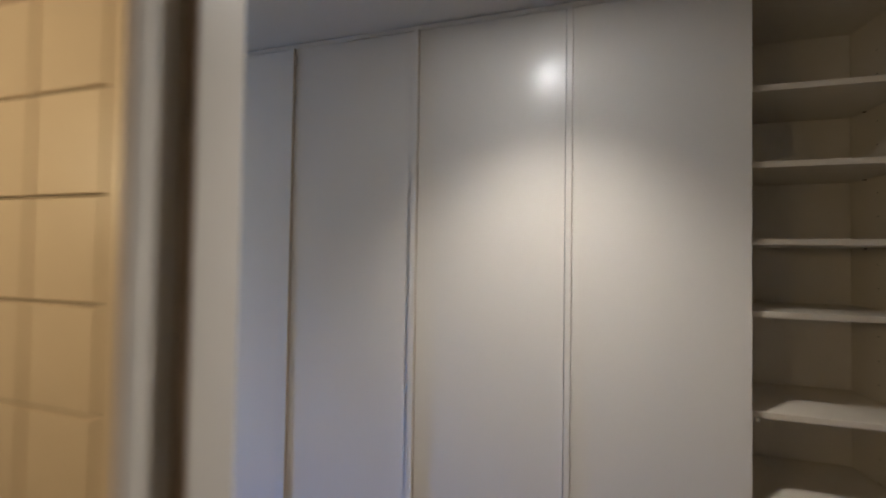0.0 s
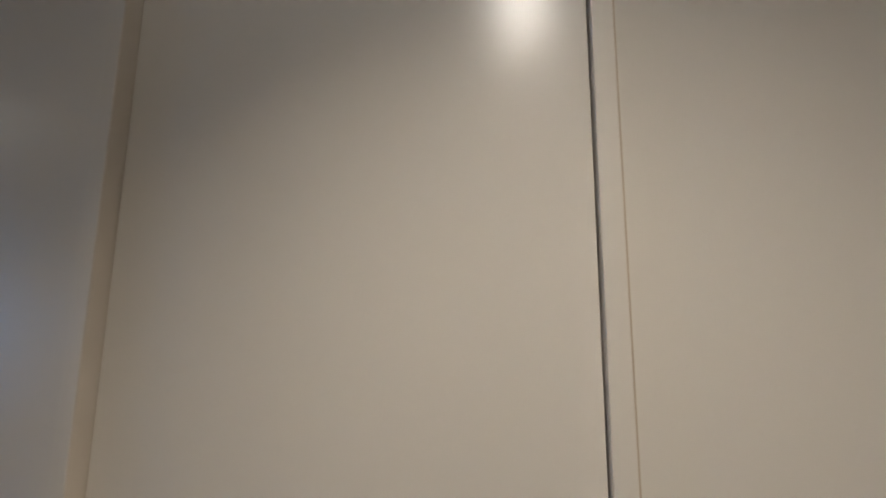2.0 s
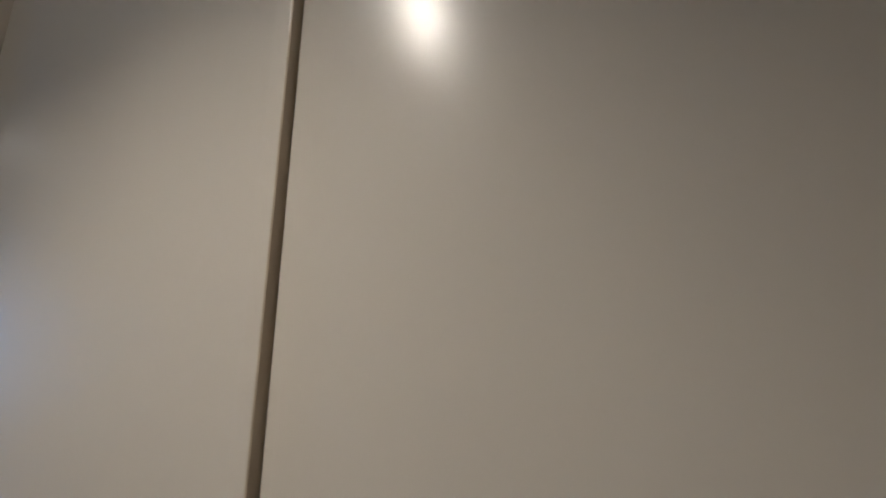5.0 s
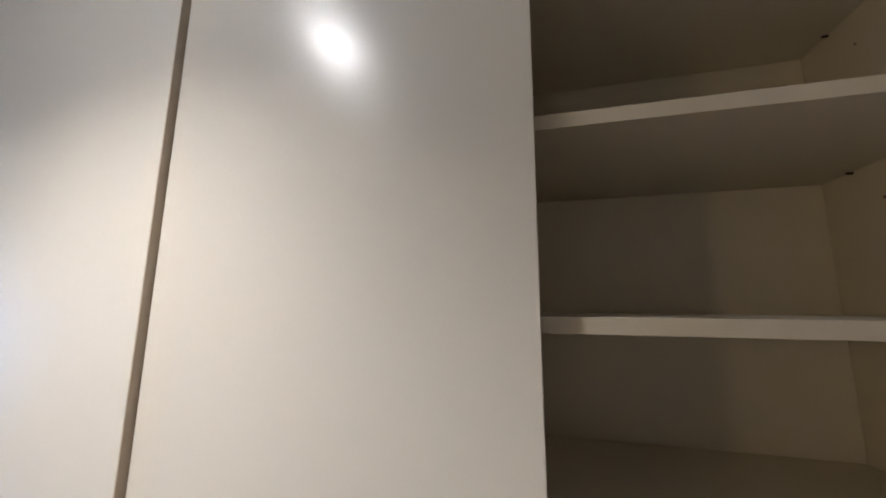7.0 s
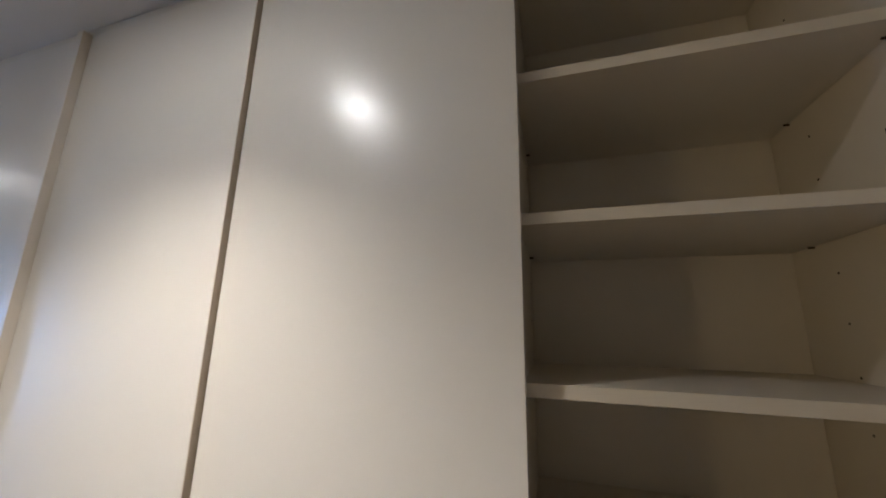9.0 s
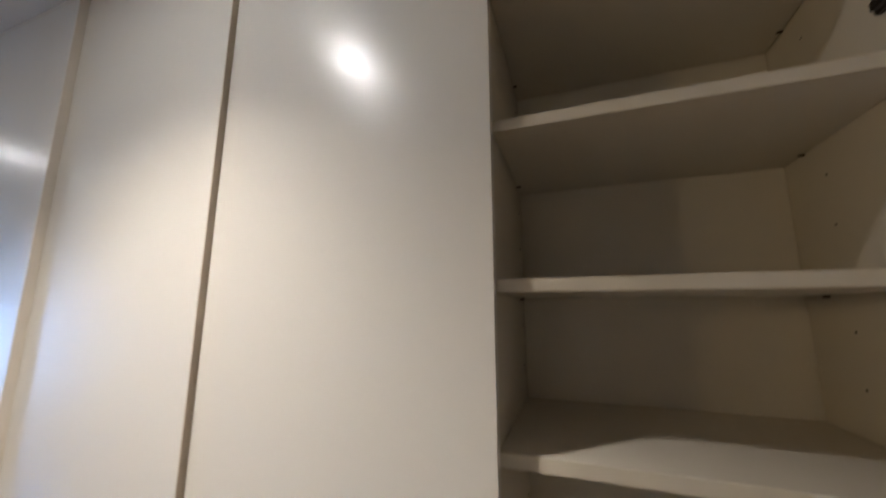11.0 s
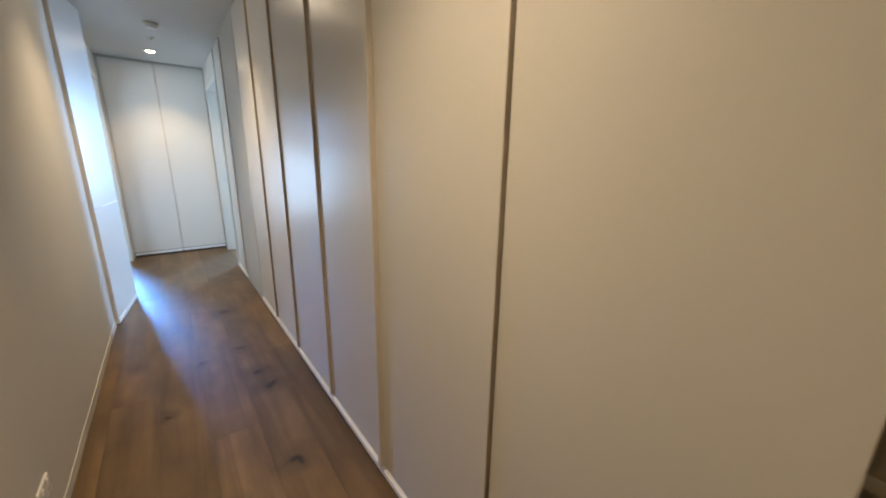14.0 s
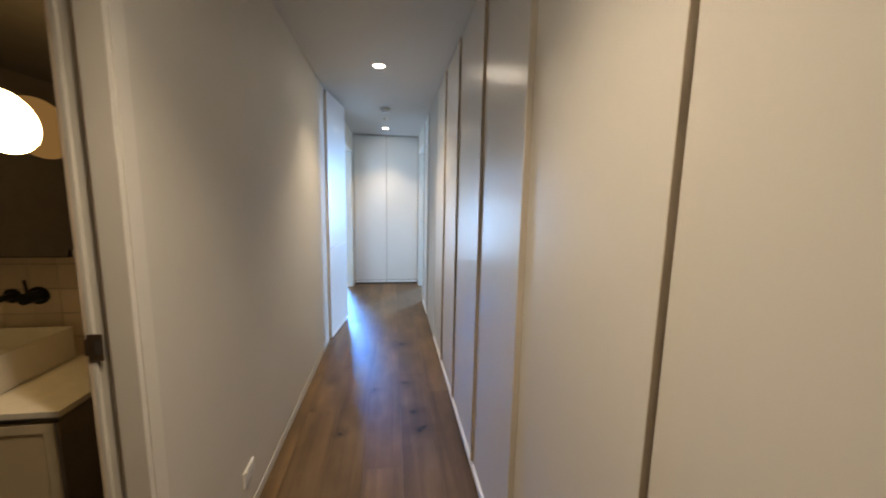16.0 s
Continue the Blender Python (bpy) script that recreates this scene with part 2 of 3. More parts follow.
# ---- the large structure ----
BY0, BY1 = 0.30, 1.13      # bathroom doorway
DH = 2.12                   # door head
LY0, LY1 = 4.95, 6.42       # doorway to the left room
RY0, RY1 = 5.42, 6.42       # doorway to the right room
FH = 2.32                   # head of the far doorways
wl = structure("wall_left", boxes(
    (XB, XL, Y_BACK, BY0, 0, H), (XB, XL, BY0, BY1, DH, H), (XB, XL, BY1, LY0, 0, H),
    (XB, XL, LY0, LY1, FH, H), (XB, XL, LY1, Y_END + 0.6, 0, H)), PAINT, "off-white painted corridor wall with doorways")
wr = structure("wall_right", boxes(
    (0.0, 0.12, 3.885, 4.70, 0, H), (0.0, 0.12, RY0, RY1, FH, H), (0.0, 0.12, 5.33, RY0, 0, H), (0.0, 0.12, RY1, Y_END + 0.6, 0, H),
    (0.0, 0.12, Y_BACK, -0.64, 0, H)), PAINT, "off-white painted wall beside the wardrobes")
wb = structure("wall_back", boxes((XB, 0.6, Y_BACK - 0.12, Y_BACK, 0, H)), PAINT, "off-white wall closing the corridor")
ceiling = structure("ceiling", boxes((-3.4, 3.4, Y_BACK - 0.12, 9.2, H, H + 0.12)), CEIL, "flat white painted ceiling", "ceiling")
# closet shells behind the doors
structure("wall_closet", boxes(
    (0.47, 0.53, -0.64, 5.33, 0, H), (0.12, 0.47, 3.885, 3.925, 0, H),
    (0.12, 0.47, 4.66, 4.70, 0, H), (0.0, 0.47, 5.315, 5.33, 0, H), (XL, 0.0, Y_END + 0.54, Y_END + 0.6, 0, H)),
    PAINT, "plain white wall behind the built-in cupboards")
# side rooms
structure("wall_left_room", boxes(
    (-3.3, -3.2, 3.9, 4.3, 0, H), (-3.3, -3.2, 5.6, 9.1, 0, H), (-3.3, -3.2, 4.3, 5.6, 0, 0.55), (-3.3, -3.2, 4.3, 5.6, 2.2, H), (-3.2, XB, 3.8, 3.9, 0, H),
    (-3.2, -3.1, 9.0, 9.1, 0, H), (-1.4, XB + 0.02, 9.0, 9.1, 0, H), (-3.1, -1.4, 9.0, 9.1, 2.5, H), (-3.1, -1.4, 9.0, 9.1, 0, 0.12),
    (XB, XL, Y_END + 0.6, 9.1, 0, H)), PAINT, "white painted walls of the daylit side room")
structure("wall_right_room", boxes(
    (3.2, 3.3, 5.2, 9.1, 0, H), (0.53, 3.2, 5.2, 5.33, 0, H), (0.0, 0.12, Y_END + 0.6, 9.1, 0, H),
    (0.12, 1.35, 9.0, 9.1, 0, H), (3.05, 3.2, 9.0, 9.1, 0, H), (1.35, 3.05, 9.0, 9.1, 2.5, H), (1.35, 3.05, 9.0, 9.1, 0, 0.25)),
    PAINT, "white painted walls of the second daylit room")
# bathroom shell: dimness put into a dark colour, cutting bounce and the mirror's view
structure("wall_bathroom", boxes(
    (-3.3, -3.2, -0.9, 1.85, 0, H), (-3.2, XB, -0.9, -0.8, 0, H), (-3.2, XB, 1.78, 1.85, 0, H)), VSIDE, "bathroom walls, coloured dark to keep the room dim")
structure("ceiling_bathroom", boxes((-3.2, XB, -0.8, 1.78, 2.42, 2.46)), VSIDE, "bathroom ceiling, coloured dark to keep the room dim", "ceiling")
backdrop = tagged(mesh_ob("backdrop", boxes((-6, 6, 12.0, 12.05, -2, 6), (-6.05, -6.0, 2.0, 8.0, -1, 4)), SKYM), "pale blue overcast sky outside", "sky", kind="structure")
subfloor = structure("ground", boxes((-3.4, 3.4, Y_BACK - 0.12, 9.2, -0.12, -0.016)), SUB, "dark underlay below the boards", "floor")

# skirting and architraves
def strip(name, label, material, *bs):
    return structure(name, boxes(*bs), material, label, "trim")

strip("baseboard", "off-white painted skirting board along the corridor", PAINT,
      (XL, XL + 0.004, BY1 + 0.053, 3.975, 0, 0.05), (XL, XL + 0.006, Y_BACK, BY0 - 0.053, 0, 0.05), (-0.012, 0.0, 5.345, RY0 - 0.05, 0, 0.07))


def architrave(name, x, s, y0, y1, head, w=0.052):
    # s: +1 when the room side lies towards +x
    e = bmesh.new()
    a, b = (x, x + 0.007) if s > 0 else (x - 0.007, x)
    for q in ((a, b, y0 - w, y0, 0, head + w), (a, b, y1, y1 + w, 0, head + w), (a, b, y0, y1, head, head + w)):
        box_bm(*q, bm=e)
    return structure(name, e, TRIM, "white painted architrave round a doorway", "trim")


architrave("trim", XL, 1, BY0, BY1, DH)
architrave("trim_1", XL, 1, LY0, LY1, FH)
architrave("trim_2", 0.0, -1, RY0, RY1, FH)


def jamb(name, xa, xb, y, s, head):
    # lining of a reveal with a stop bead and a rebate
    th = thing(name, (xa, y, 0), "white painted door jamb with a stop bead", "door frame", kind="structure")
    deep = 0.018 if name == "door_1" else 0.012
    part("lining", box_bm(xa if name != "door_1" else -1.2055, xb, min(y, y - s * deep), max(y, y - s * deep), 0, head, 0.002), TRIM, th)
    return th


jb = jamb("door_1", XB - 0.004, XL + 0.004, BY1, 1, DH)
part("stop_bead", box_bm(-1.262, -1.2495, BY1 - 0.009, BY1 + 0.012, 0, DH, 0.003), TRIM, jb)
part("tile_bead", box_bm(-1.2715, -1.2622, BY1 - 0.0085, BY1 + 0.0125, 0, DH, 0.003), TILE, jb, "cream tile trim at the jamb")
part("rebate", box_bm(-1.2490, -1.2060, BY1 + 0.009, BY1 + 0.014, 0, DH, 0.001), SEAL, jb, "dark rebate seal")
part("seal_lip", box_bm(-1.2085, -1.2060, BY1 - 0.017, BY1 + 0.009, 0, DH, 0.001), SEAL, jb, "dark seal lip against the lining")
plate = part("strike_plate", box_bm(-1.2640, -1.2280, BY1 - 0.0114, BY1 - 0.0091, 1.097, 1.172, 0.0008), PLATEM, jb, "dark bronze strike plate")
part("latch_hole", box_bm(-1.2470, -1.2320, BY1 - 0.0120, BY1 - 0.0115, 1.115, 1.154), DARK, plate)
part("strike_lip", box_bm(-1.2720, -1.2641, BY1 - 0.0114, BY1 - 0.0088, 1.112, 1.158, 0.0008), PLATEM, plate)
jamb("door_1_hinge_side", XB - 0.004, XL + 0.004, BY0 + 0.012, 1, DH)
for nm, xa, xb in (("door_2", XB, XL), ("door_3", 0.0, 0.12)):
    th = jamb(nm, xa + 0.002, xb - 0.002, LY1, 1, FH)
    sx = -1.235 if nm == "door_2" else 0.075
    part("strike_plate", box_bm(sx - 0.012, sx + 0.012, LY1 - 0.015, LY1 - 0.0125, 1.06, 1.15, 0.0008), STEEL, th, "brushed steel strike plate")


# ---- wardrobes ----
LBL = "tall flush warm-white lacquered wardrobe door, closed"


def tall_door(y0, y1, bar, label, band):
    """A full-height flush door with a foot rail; bar: width of the proud pull strip along its edge of lower y."""
    th = thing("wardrobe_door", (0, y0, 0), label, "wardrobe door", "wardrobe doors")
    part("panel", box_bm(0.0, 0.02, y0 + (bar + 0.002 if bar else 0), y1, 0.058, DT, 0.0012), LACQUER, th)
    if bar:
        out = 0.022 if band == CREAM else 0.014
        pull = part("edge_pull", box_bm(-out, 0.02, y0 + 0.002, y0 + bar, 0.058, DT, 0.0012), LACQUER, th, "narrow proud pull strip")
        part("edge_band", box_bm(0.0005 - out, 0.019, y0 + 0.0004, y0 + 0.002, 0.058, DT), band, pull, "edge band of the pull strip")
    part("foot_rail", box_bm(-0.012, 0.02, y0 + 0.003, y1 - 0.003, 0.016, 0.046, 0.003), RAIL, th, "white rail under the door")
    return th


tall_door(0.0, 0.6105, 0, LBL + ", beside the open cupboard", BAND)
tall_door(0.613, 1.262, 0.0235, LBL + " with a narrow pull strip", BAND)
for a, b, w in ((1.264, 1.912, 0.026), (1.914, 2.594, 0.020), (2.596, 3.231, 0.020), (3.233, 3.868, 0.020)):
    tall_door(a, b, w, LBL + " along the corridor", CREAM if a < 1.5 else BAND)
th = thing("cupboard_door", (0, 4.715, 0), "tall flush white cupboard door in the wall, closed", "cupboard door")
part("panel", box_bm(0.0, 0.02, 4.722, 5.298, 0.058, DT, 0.0012), LACQUER, th)
part("edge_pull", box_bm(-0.011, 0.02, 5.300, 5.316, 0.058, DT, 0.0012), EDGE, th, "grey proud pull strip")
part("edge_pull", box_bm(-0.011, 0.02, 4.704, 4.720, 0.058, DT, 0.0012), EDGE, th, "grey proud pull strip")
part("foot_rail", box_bm(-0.012, 0.02, 4.717, 5.298, 0.016, 0.046, 0.003), RAIL, th)

# carcass fronts behind the gaps, plinth and head rail
strip("trim_3", "white head rail above the wardrobe doors", TRIM, (0.004, 0.024, -0.64, 3.885, DT + 0.0055, H - 0.004), (0.004, 0.024, 4.70, 5.315, DT + 0.0055, H - 0.004))
# dark strips colour in the shade of the gaps round the rail
strip("trim_10", "dark shadow gaps above and below the head rail", DARK, (0.0125, 0.0225, -0.64, 3.885, H - 0.0039, H), (0.0125, 0.0225, -0.64, 3.885, DT + 0.0004, DT + 0.0052))
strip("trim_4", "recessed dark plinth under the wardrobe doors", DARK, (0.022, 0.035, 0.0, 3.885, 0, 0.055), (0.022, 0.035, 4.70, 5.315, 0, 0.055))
# cabinet sides painted near-black so the door gaps read as shaded
strip("trim_5", "cabinet sides coloured near-black as shade in the door gaps", DARK,
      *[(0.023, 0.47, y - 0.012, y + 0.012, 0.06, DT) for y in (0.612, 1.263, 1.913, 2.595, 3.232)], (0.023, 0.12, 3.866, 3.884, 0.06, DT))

# ---- open cupboard ----
CY0, CY1, CX1, CXF = -0.572, 0.009, 0.425, 0.048
cup = thing("open_cupboard", (0.2, -0.29, 0), "open tall cupboard with off-white empty shelves", "cupboard")
part("side_panel", box_bm(0.024, CX1 + 0.012, CY1, CY1 + 0.015, 0.06, DT, 0.001), SHELF, cup)
part("side_panel", box_bm(0.024, CX1 + 0.012, CY0 - 0.018, CY0, 0.06, DT, 0.001), SHELF, cup)
part("back_panel", box_bm(CX1, CX1 + 0.01, CY0 + 0.001, CY1 - 0.001, 0.06, DT), SHELF, cup)
part("top_panel", box_bm(0.03, CX1 - 0.001, CY0 + 0.001, CY1 - 0.001, DT - 0.02, DT), SHELF, cup)
part("base_panel", box_bm(0.03, CX1 - 0.001, CY0 + 0.001, CY1 - 0.001, 0.06, 0.08), SHELF, cup)
for z in (2.244, 1.960, 1.675, 1.409, 1.044, 0.72, 0.40):
    part("shelf", box_bm(CXF, CX1 - 0.001, CY0 + 0.0015, CY1 - 0.0015, z - 0.011, z + 0.011, 0.001), SHELF, cup)
    for y in (CY0 + 0.006, CY1 - 0.006):
        for x in ((0.09, 0.35) if y < -0.3 else (0.35,)):
            part("shelf_pin", cyl_bm((x, y - 0.005, z - 0.0135), (x, y + 0.005, z - 0.0135), 0.0024, seg=8), BRONZE, cup)
for k in range(46):
    z = 0.35 + k * 0.048 + (0.01 if k % 2 else 0)
    if k % 2 == 0:
        for y in (CY0 - 0.0004, CY1 + 0.0004):
            for x in ((0.06, 0.30) if y < -0.3 else (0.385,)):
                part("pin_hole", cyl_bm((x, y - 0.001, z), (x, y + 0.001, z), 0.0026, seg=8), DARK, cup)
# metal shelf support
part("shelf_support", cyl_bm((0.056, -0.046, 1.033), (0.056, -0.046, 1.016), 0.0062, 0.0048, seg=16), PLASTIC, cup, "small white plug under the shelf", True)
# concealed hinges on the far side panel
def hinge(z):
    y = CY0
    hb = bmesh.new()
    box_bm(0.030, 0.120, y + 0.0005, y + 0.012, z - 0.010, z + 0.010, bm=hb)
    bmesh.ops.bevel(hb, geom=hb.edges[:], offset=0.0025, segments=2, affect="EDGES")
    h = part("hinge", hb, BRONZE, cup, "dark metal concealed hinge")
    hp = box_bm(0.060, 0.094, y + 0.0004, y + 0.006, z - 0.021, z + 0.021, 0.002)
    part("mounting_plate", hp, BRONZE, h)
    part("hinge_arm", box_bm(0.022, 0.112, y + 0.0121, y + 0.020, z - 0.0075, z + 0.0075, 0.002), BRONZE, h)
    part("cup", box_bm(-0.020, 0.024, y + 0.004, y + 0.030, z - 0.012, z + 0.012, 0.003), BRONZE, h)
    part("hinge_screw", cyl_bm((0.056, y + 0.020, z), (0.056, y + 0.0225, z), 0.0048, seg=12), STEEL, h)
    part("hinge_screw", cyl_bm((0.098, y + 0.020, z), (0.098, y + 0.0225, z), 0.0048, seg=12), BRONZE, h)
for z in (2.080, 1.30, 0.30):
    hinge(z)
# the open leaf, swung past square
leaf = thing("cupboard_door", (0.0, -0.605, 0), "tall warm-white cupboard door standing wide open", "cupboard door")
part("panel", box_bm(-0.60, 0.0, -0.628, -0.608, 0.058, DT, 0.0012), LACQUER, leaf)
part("edge_pull", box_bm(-0.624, -0.602, -0.642, -0.608, 0.058, DT, 0.0012), LACQUER, leaf, "narrow proud pull strip")
part("foot_rail", box_bm(-0.60, 0.0, -0.632, -0.606, 0.018, 0.05, 0.002), RAIL, leaf)
leaf.rotation_euler = (0, 0, radians(28))

# ---- far end ----
for a, b in ((-1.122, -0.569), (-0.557, -0.012)):
    th = thing("closet_door", (a, Y_END, 0), "tall flush white closet door at the corridor's end", "closet door", "end closet doors")
    part("panel", box_bm(a, b, Y_END, Y_END + 0.02, 0.07, DT, 0.0012), LACQUER, th)
    part("foot_rail", box_bm(a, b, Y_END - 0.008, Y_END + 0.02, 0.03, 0.062, 0.002), RAIL, th)
strip("trim_9", "white side filler of the end closet", TRIM, (XL, -1.131, Y_END - 0.004, Y_END + 0.02, 0, H))
strip("trim_6", "dark plinth under the end closet", DARK, (XL, 0.0, Y_END + 0.004, Y_END + 0.015, 0, 0.07))
strip("trim_7", "grey shadow line round the end closet", EDGE, (XL, 0.0, Y_END + 0.014, Y_END + 0.03, DT + 0.004, H), (-1.13, -1.1235, Y_END + 0.014, Y_END + 0.03, 0.07, DT), (-0.568, -0.558, Y_END + 0.010, Y_END + 0.03, 0.07, DT), (-0.0105, -0.001, Y_END + 0.014, Y_END + 0.03, 0.07, DT))
ajar = thing("hall_door", (-1.119, 3.985, 0), "tall white door ajar with a mid rail, daylit", "door")
part("lower_panel", box_bm(-1.155, -1.119, 3.985, 4.70, 0.05, 1.0, 0.0015), LEAFP, ajar)
part("upper_panel", box_bm(-1.155, -1.119, 3.985, 4.70, 1.006, DT, 0.0015), LEAFP, ajar)
part("mid_rail", box_bm(-1.120, -1.116, 4.18, 4.695, 0.996, 1.010, 0.001), RAIL, ajar)
part("foot_rail", box_bm(-1.157, -1.113, 3.987, 4.698, 0.014, 0.048, 0.002), RAIL, ajar)
ajar.rotation_euler = (0, 0, radians(-7.0))

# ---- ceiling fittings ----
def downlight(at, lens):
    LAMP_X, y = at
    th = thing("downlight", (LAMP_X, y, H), "round recessed ceiling downlight, lit", "downlight", "corridor downlights")
    b = bmesh.new()
    for k in range(40):
        a0, a1 = 2 * math.pi * k / 40, 2 * math.pi * (k + 1) / 40
        ring = []
        for r, z in ((0.0435, H - 0.004), (0.048, H - 0.007), (0.054, H - 0.006), (0.056, H - 0.0005)):
            ring.append([(LAMP_X + r * math.cos(a), y + r * math.sin(a), z) for a in (a0, a1)])
        for p, q in zip(ring, ring[1:]):
            b.faces.new([b.verts.new(v) for v in (p[0], p[1], q[1], q[0])])
    bmesh.ops.remove_doubles(b, verts=b.verts[:], dist=1e-5)
    part("trim_ring", b, PLASTIC, th, smooth=True)
    part("lens", cyl_bm((LAMP_X, y, H - 0.0045), (LAMP_X, y, H - 0.0025), 0.044, seg=40), lens, th, "glowing warm lens")


downlight(LAMPS[0], LENS)
downlight(LAMPS[1], LENS_MID)
downlight(LAMPS[2], LENS_DIM)
sd = thing("smoke_detector", (-0.545, 4.76, H), "round cream smoke detector on the ceiling", "smoke detector")
part("base", cyl_bm((-0.545, 4.76, H - 0.018), (-0.545, 4.76, H), 0.062, seg=32), BEIGE, sd)
part("dome", cyl_bm((-0.545, 4.76, H - 0.048), (-0.545, 4.76, H - 0.018), 0.040, 0.057, seg=32), PLASTIC, sd)
sp = thing("sprinkler_head", (-0.558, 5.33, H), "small concealed sprinkler on the ceiling", "sprinkler")
part("escutcheon", cyl_bm((-0.558, 5.33, H - 0.008), (-0.558, 5.33, H), 0.036, seg=24), BEIGE, sp)
part("head", cyl_bm((-0.558, 5.33, H - 0.022), (-0.558, 5.33, H - 0.008), 0.014, seg=16), STEEL, sp)

# ---- power outlet ----
ol = thing("power_outlet", (XL, 1.755, 0.23), "white double power outlet low on the wall", "power outlet")
part("plate", box_bm(XL, XL + 0.009, 1.695, 1.815, 0.193, 0.267, 0.003), PLASTIC, ol)
for yy in (1.725, 1.785):
    part("switch", box_bm(XL + 0.009, XL + 0.013, yy - 0.008, yy + 0.008, 0.240, 0.258, 0.001), PLASTIC, ol)
    for dy, rz in ((-0.008, 0.5), (0.008, -0.5), (0.0, 0)):
        part("pin_slot", box_bm(XL + 0.0088, XL + 0.0094, yy + dy - 0.0013, yy + dy + 0.0013, 0.210 - (0.008 if not rz else 0), 0.220 - (0.008 if not rz else 0)), DARK, ol)

# ---- bathroom ----
BW = 1.74
van = thing("vanity_cabinet", (-2.2, 1.5, 0), "taupe bathroom vanity cabinet with dark recessed top", "vanity")
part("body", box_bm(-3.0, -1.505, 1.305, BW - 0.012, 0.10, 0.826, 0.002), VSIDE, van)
for a, b in ((-2.25, -1.520), (-2.98, -2.256)):
    dr = part("drawer_front", box_bm(a + 0.03, b - 0.03, 1.292, 1.305, 0.16, 0.79, 0.001), VANITY, van)
    for q in ((a, b, 0.79, 0.822), (a, b, 0.13, 0.16), (a, a + 0.03, 0.1603, 0.7897), (b - 0.03, b, 0.1603, 0.7897)):
        part("front_frame", box_bm(q[0], q[1], 1.287, 1.305, q[2], q[3], 0.0015), VFRAME, dr)
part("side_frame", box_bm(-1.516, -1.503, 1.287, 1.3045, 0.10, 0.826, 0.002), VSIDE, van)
part("plinth", box_bm(-2.95, -1.50, 1.32, BW - 0.012, 0.0, 0.10), DARK, van)
hk = part("hook", cyl_bm((-1.505, 1.52, 0.735), (-1.445, 1.52, 0.735), 0.008, seg=12), BLACKM, van, "black towel peg")
part("hook_end", cyl_bm((-1.445, 1.52, 0.735), (-1.437, 1.52, 0.735), 0.013, seg=16), BLACKM, hk)
wt = tagged(mesh_ob("worktop", box_bm(-3.02, -1.489, 1.279, BW - 0.012, 0.847, 0.868, 0.002), STONE), "cream stone vanity worktop", "worktop")
strip("trim_8", "grey-green shadow rail below the worktop", RECESS, (-3.0, -1.51, 1.30, BW - 0.012, 0.826, 0.847))
bs = thing("basin", (-2.0, 1.5, 0.868), "white rectangular vessel basin on the worktop", "basin")
bx0, bx1, by0, by1, bz0, bz1, w = -2.36, -1.760, 1.37, 1.70, 0.868, 1.005, 0.014
outer = box_bm(bx0, bx1, by0, by1, bz0, bz1)
top = [f for f in outer.faces if f.normal.z > 0.5 or (f.calc_center_median().z > bz1 - 1e-4)]
r = bmesh.ops.inset_region(outer, faces=top, thickness=w)
bmesh.ops.translate(outer, verts=list({v for f in top for v in f.verts}), vec=(0, 0, -0.09))
bmesh.ops.bevel(outer, geom=outer.edges[:], offset=0.005, segments=2, affect="EDGES")
part("bowl", outer, CERAMIC, bs)
part("waste", cyl_bm((-2.0, 1.53, 0.905), (-2.0, 1.53, 0.9125), 0.03, seg=24), BLACKM, bs)
tap = thing("wall_tap", (-1.9, BW, 1.13), "matt black wall mixer tap with spout", "tap")
part("rosette", cyl_bm((-1.895, BW - 0.006, 1.125), (-1.895, BW - 0.014, 1.125), 0.037, seg=28), BLACKM, tap)
part("mixer_body", cyl_bm((-1.895, BW - 0.014, 1.125), (-1.895, BW - 0.075, 1.125), 0.023, seg=24), BLACKM, tap)
part("lever", cyl_bm((-1.895, BW - 0.055, 1.145), (-1.895, BW - 0.062, 1.200), 0.006, 0.005, seg=12), BLACKM, tap)
part("spout_rosette", cyl_bm((-1.99, BW - 0.006, 1.125), (-1.99, BW - 0.014, 1.125), 0.03, seg=28), BLACKM, tap)
part("spout", cyl_bm((-1.99, BW - 0.014, 1.125), (-1.99, BW - 0.19, 1.115), 0.013, seg=20), BLACKM, tap)
mi = thing("wall_mirror", (-2.3, BW, 1.8), "large frameless wall mirror with thin dark edge", "mirror")


def round_plate(x0, x1, y0, y1, z0, z1, r):
    b = box_bm(x0, x1, y0, y1, z0, z1)
    bmesh.ops.bevel(b, geom=[e for e in b.edges if abs(e.verts[0].co.y - e.verts[1].co.y) > 1e-4], offset=r, segments=6, affect="EDGES")
    return b


part("back_frame", round_plate(-2.75, -1.728, BW - 0.026, BW - 0.008, 1.285, 2.41, 0.03), BLACKM, mi)
part("glass", round_plate(-2.746, -1.732, BW - 0.030, BW - 0.0262, 1.289, 2.406, 0.027), MIRROR, mi)
lp = thing("wall_lamp", (-1.935, 1.655, 1.80), "lit oval opal wall lamp on the mirror", "wall lamp")
LX, LZ = -1.862, 1.80


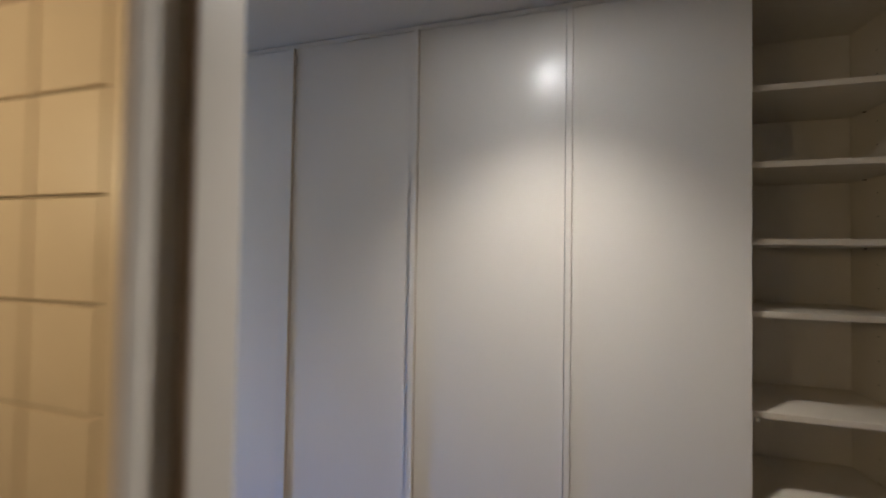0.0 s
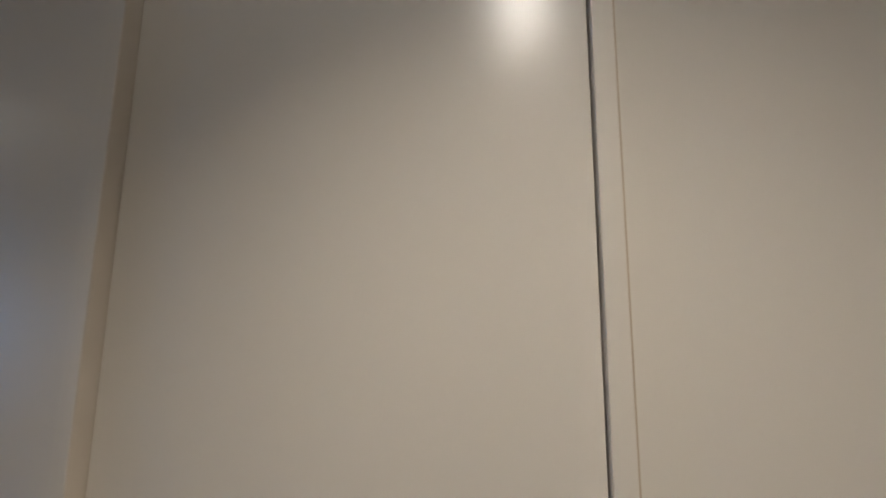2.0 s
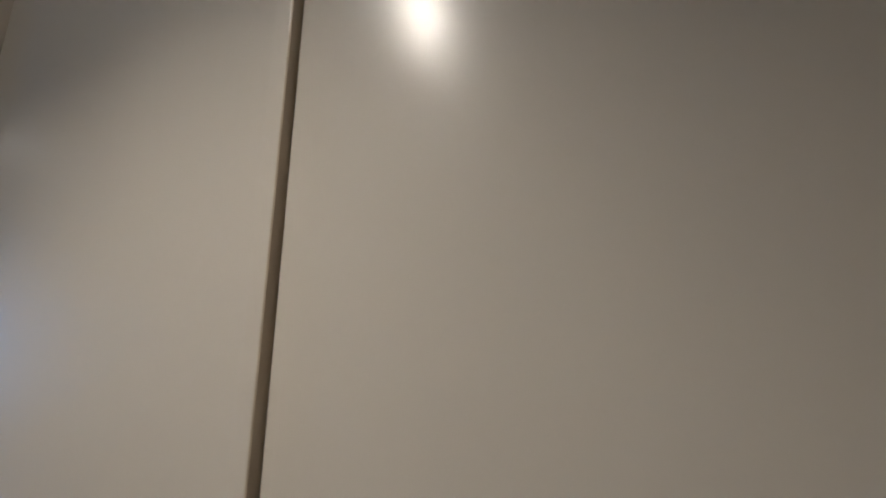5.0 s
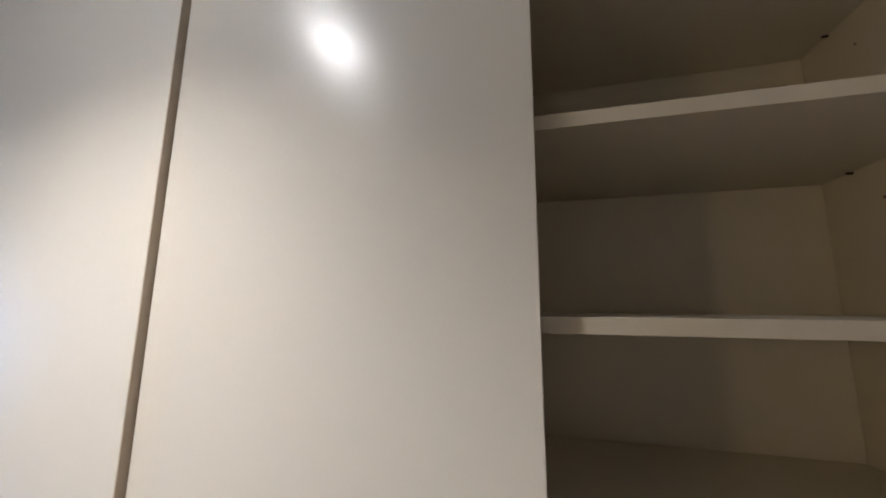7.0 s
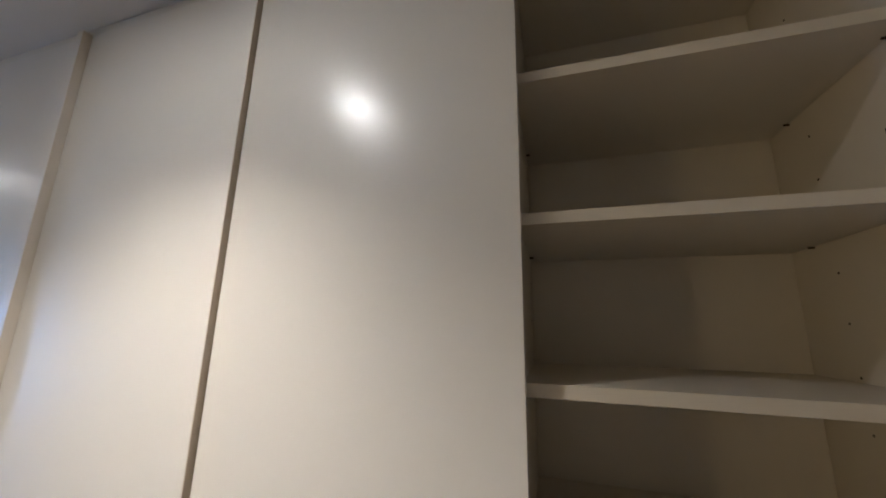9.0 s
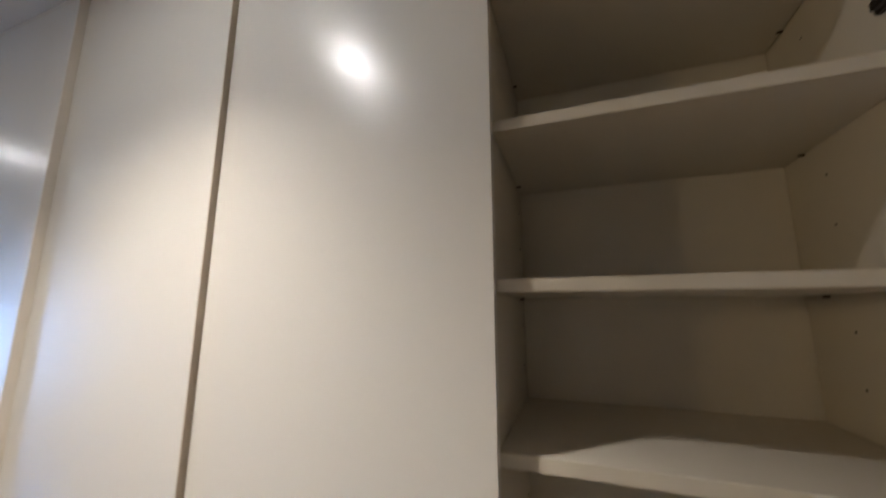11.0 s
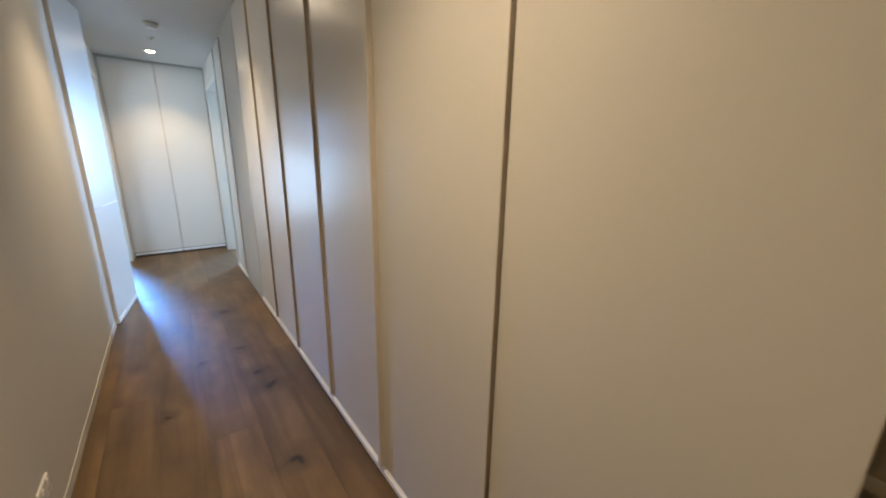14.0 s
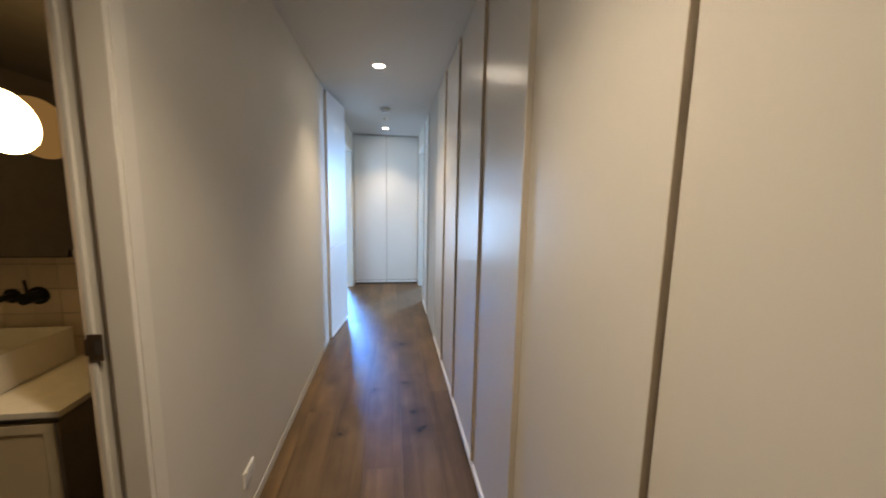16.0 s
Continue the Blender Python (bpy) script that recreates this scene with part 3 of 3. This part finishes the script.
def shell(front):
    g = bmesh.new()
    bmesh.ops.create_uvsphere(g, u_segments=32, v_segments=20, radius=0.125)
    bmesh.ops.rotate(g, cent=(0, 0, 0), matrix=Matrix.Rotation(radians(90), 3, "X"), verts=g.verts[:])
    bmesh.ops.delete(g, geom=[v for v in g.verts if (v.co.y > 0.002 if front else v.co.y < -0.002)], context="VERTS")
    bmesh.ops.scale(g, vec=(1.10, 0.32, 0.84) if front else (1.135, 0.2, 0.867), verts=g.verts[:])
    bmesh.ops.rotate(g, cent=(0, 0, 0), matrix=Matrix.Rotation(radians(38), 3, "Y"), verts=g.verts[:])
    bmesh.ops.translate(g, vec=(LX, 1.640, LZ), verts=g.verts[:])
    return g


part("shade", shell(True), OPAL, lp, "glowing opal glass shade", True)
# back half glows dimly to give the mirrored halo
part("back_shell", shell(False), OPAL_RIM, lp, "lamp back with an added dim amber halo glow", True)
part("stem", cyl_bm((LX, 1.660, LZ), (LX, BW - 0.030, LZ), 0.03, seg=24), BRONZE, lp)

# ---- boards, tiles ----
floor = structure("floor", boxes((-3.4, 3.4, Y_BACK - 0.12, 9.2, -0.016, -0.012)), SUB, "brown oak plank floor", "floor")
PW = 0.22
rnd = random.Random(4)
meshes = {}


def plank_mesh(length, width):
    key = (round(length, 2), round(width, 3))
    if key not in meshes:
        b = bmesh.new()
        box_bm(0.0002, width - 0.0002, 0.0002, length - 0.0002, -0.012, 0.0, bm=b)
        up = [e for e in b.edges if all(v.co.z > -0.001 for v in e.verts)]
        bmesh.ops.bevel(b, geom=up, offset=0.0005, segments=1, affect="EDGES")
        me = bpy.data.meshes.new("plank")
        b.to_mesh(me)
        b.free()
        me.materials.append(WOOD)
        meshes[key] = me
    return meshes[key]


def lay(x0, x1, y0, y1, step, edge=PW, starts=()):
    """Boards along y between x0 and x1; edge: width of the first row; starts: first lengths of the rows."""
    x, starts = x0, list(starts)
    while x < x1 - 0.01:
        w = min(edge if x == x0 else PW, x1 - x)
        y = y0
        first = starts.pop(0) if starts else rnd.choice((0.6, 1.0, 1.4, 1.8))
        while y < y1 - 0.01:
            ln = min(first if y == y0 else step, y1 - y)
            o = new("plank", plank_mesh(ln, w))
            o.location = (x, y, 0)
            o.parent = floor
            y += ln
        x += w


lay(XL, 0.03, Y_BACK, Y_END + 0.1, 1.9, 0.086, (1.1, 0.5, 1.4, 1.79, 1.0, 0.69))
lay(-3.2, XL, 3.9, 9.0, 1.9)
lay(0.03, 3.2, 5.34, 9.0, 1.9)
structure("floor_bathroom", boxes((-3.2, XL - 0.002, -0.8, 1.78, -0.012, -0.001)), mat("grey_floor_tile", (0.2, 0.18, 0.16), 0.5, var=0.1), "grey bathroom floor", "floor")


def tile_mesh(w, h):
    b = bmesh.new()
    box_bm(-0.004, 0.0, 0.001, w - 0.001, 0.001, h - 0.001, bm=b)
    bmesh.ops.bevel(b, geom=[e for e in b.edges if all(v.co.x < -0.003 for v in e.verts)], offset=0.0012, segments=1, affect="EDGES")
    me = bpy.data.meshes.new("tile")
    b.to_mesh(me)
    b.free()
    me.materials.append(TILE)
    return me


PITCH = 0.1035
gw = structure("wall_tiled_door_side", boxes((XB - 0.006, XB, BY1 + 0.012, 1.74, 0, H)), GROUT, "cream square tiles on the bathroom wall beside the door")
tile = tile_mesh(PITCH - 0.001, PITCH - 0.001)
for i in range(6):
    for j in range(24):
        o = new("tile", tile)
        o.parent = gw
        o.location = (XB - 0.006, BY1 + 0.012 + i * PITCH, j * 0.104 - 0.005 if j else 0.0)
gv = structure("wall_tiled_vanity_side", boxes((-3.2, XB - 0.012, BW, BW + 0.04, 0, H)), GROUT, "cream square tiles on the bathroom wall behind the vanity")
for i in range(18):
    for j in range(8, 23):
        o = new("tile", tile)
        o.parent = gv
        o.matrix_basis = pose(-1.309 - i * PITCH, BW, j * 0.104 + 0.007, 0, 0, 90)
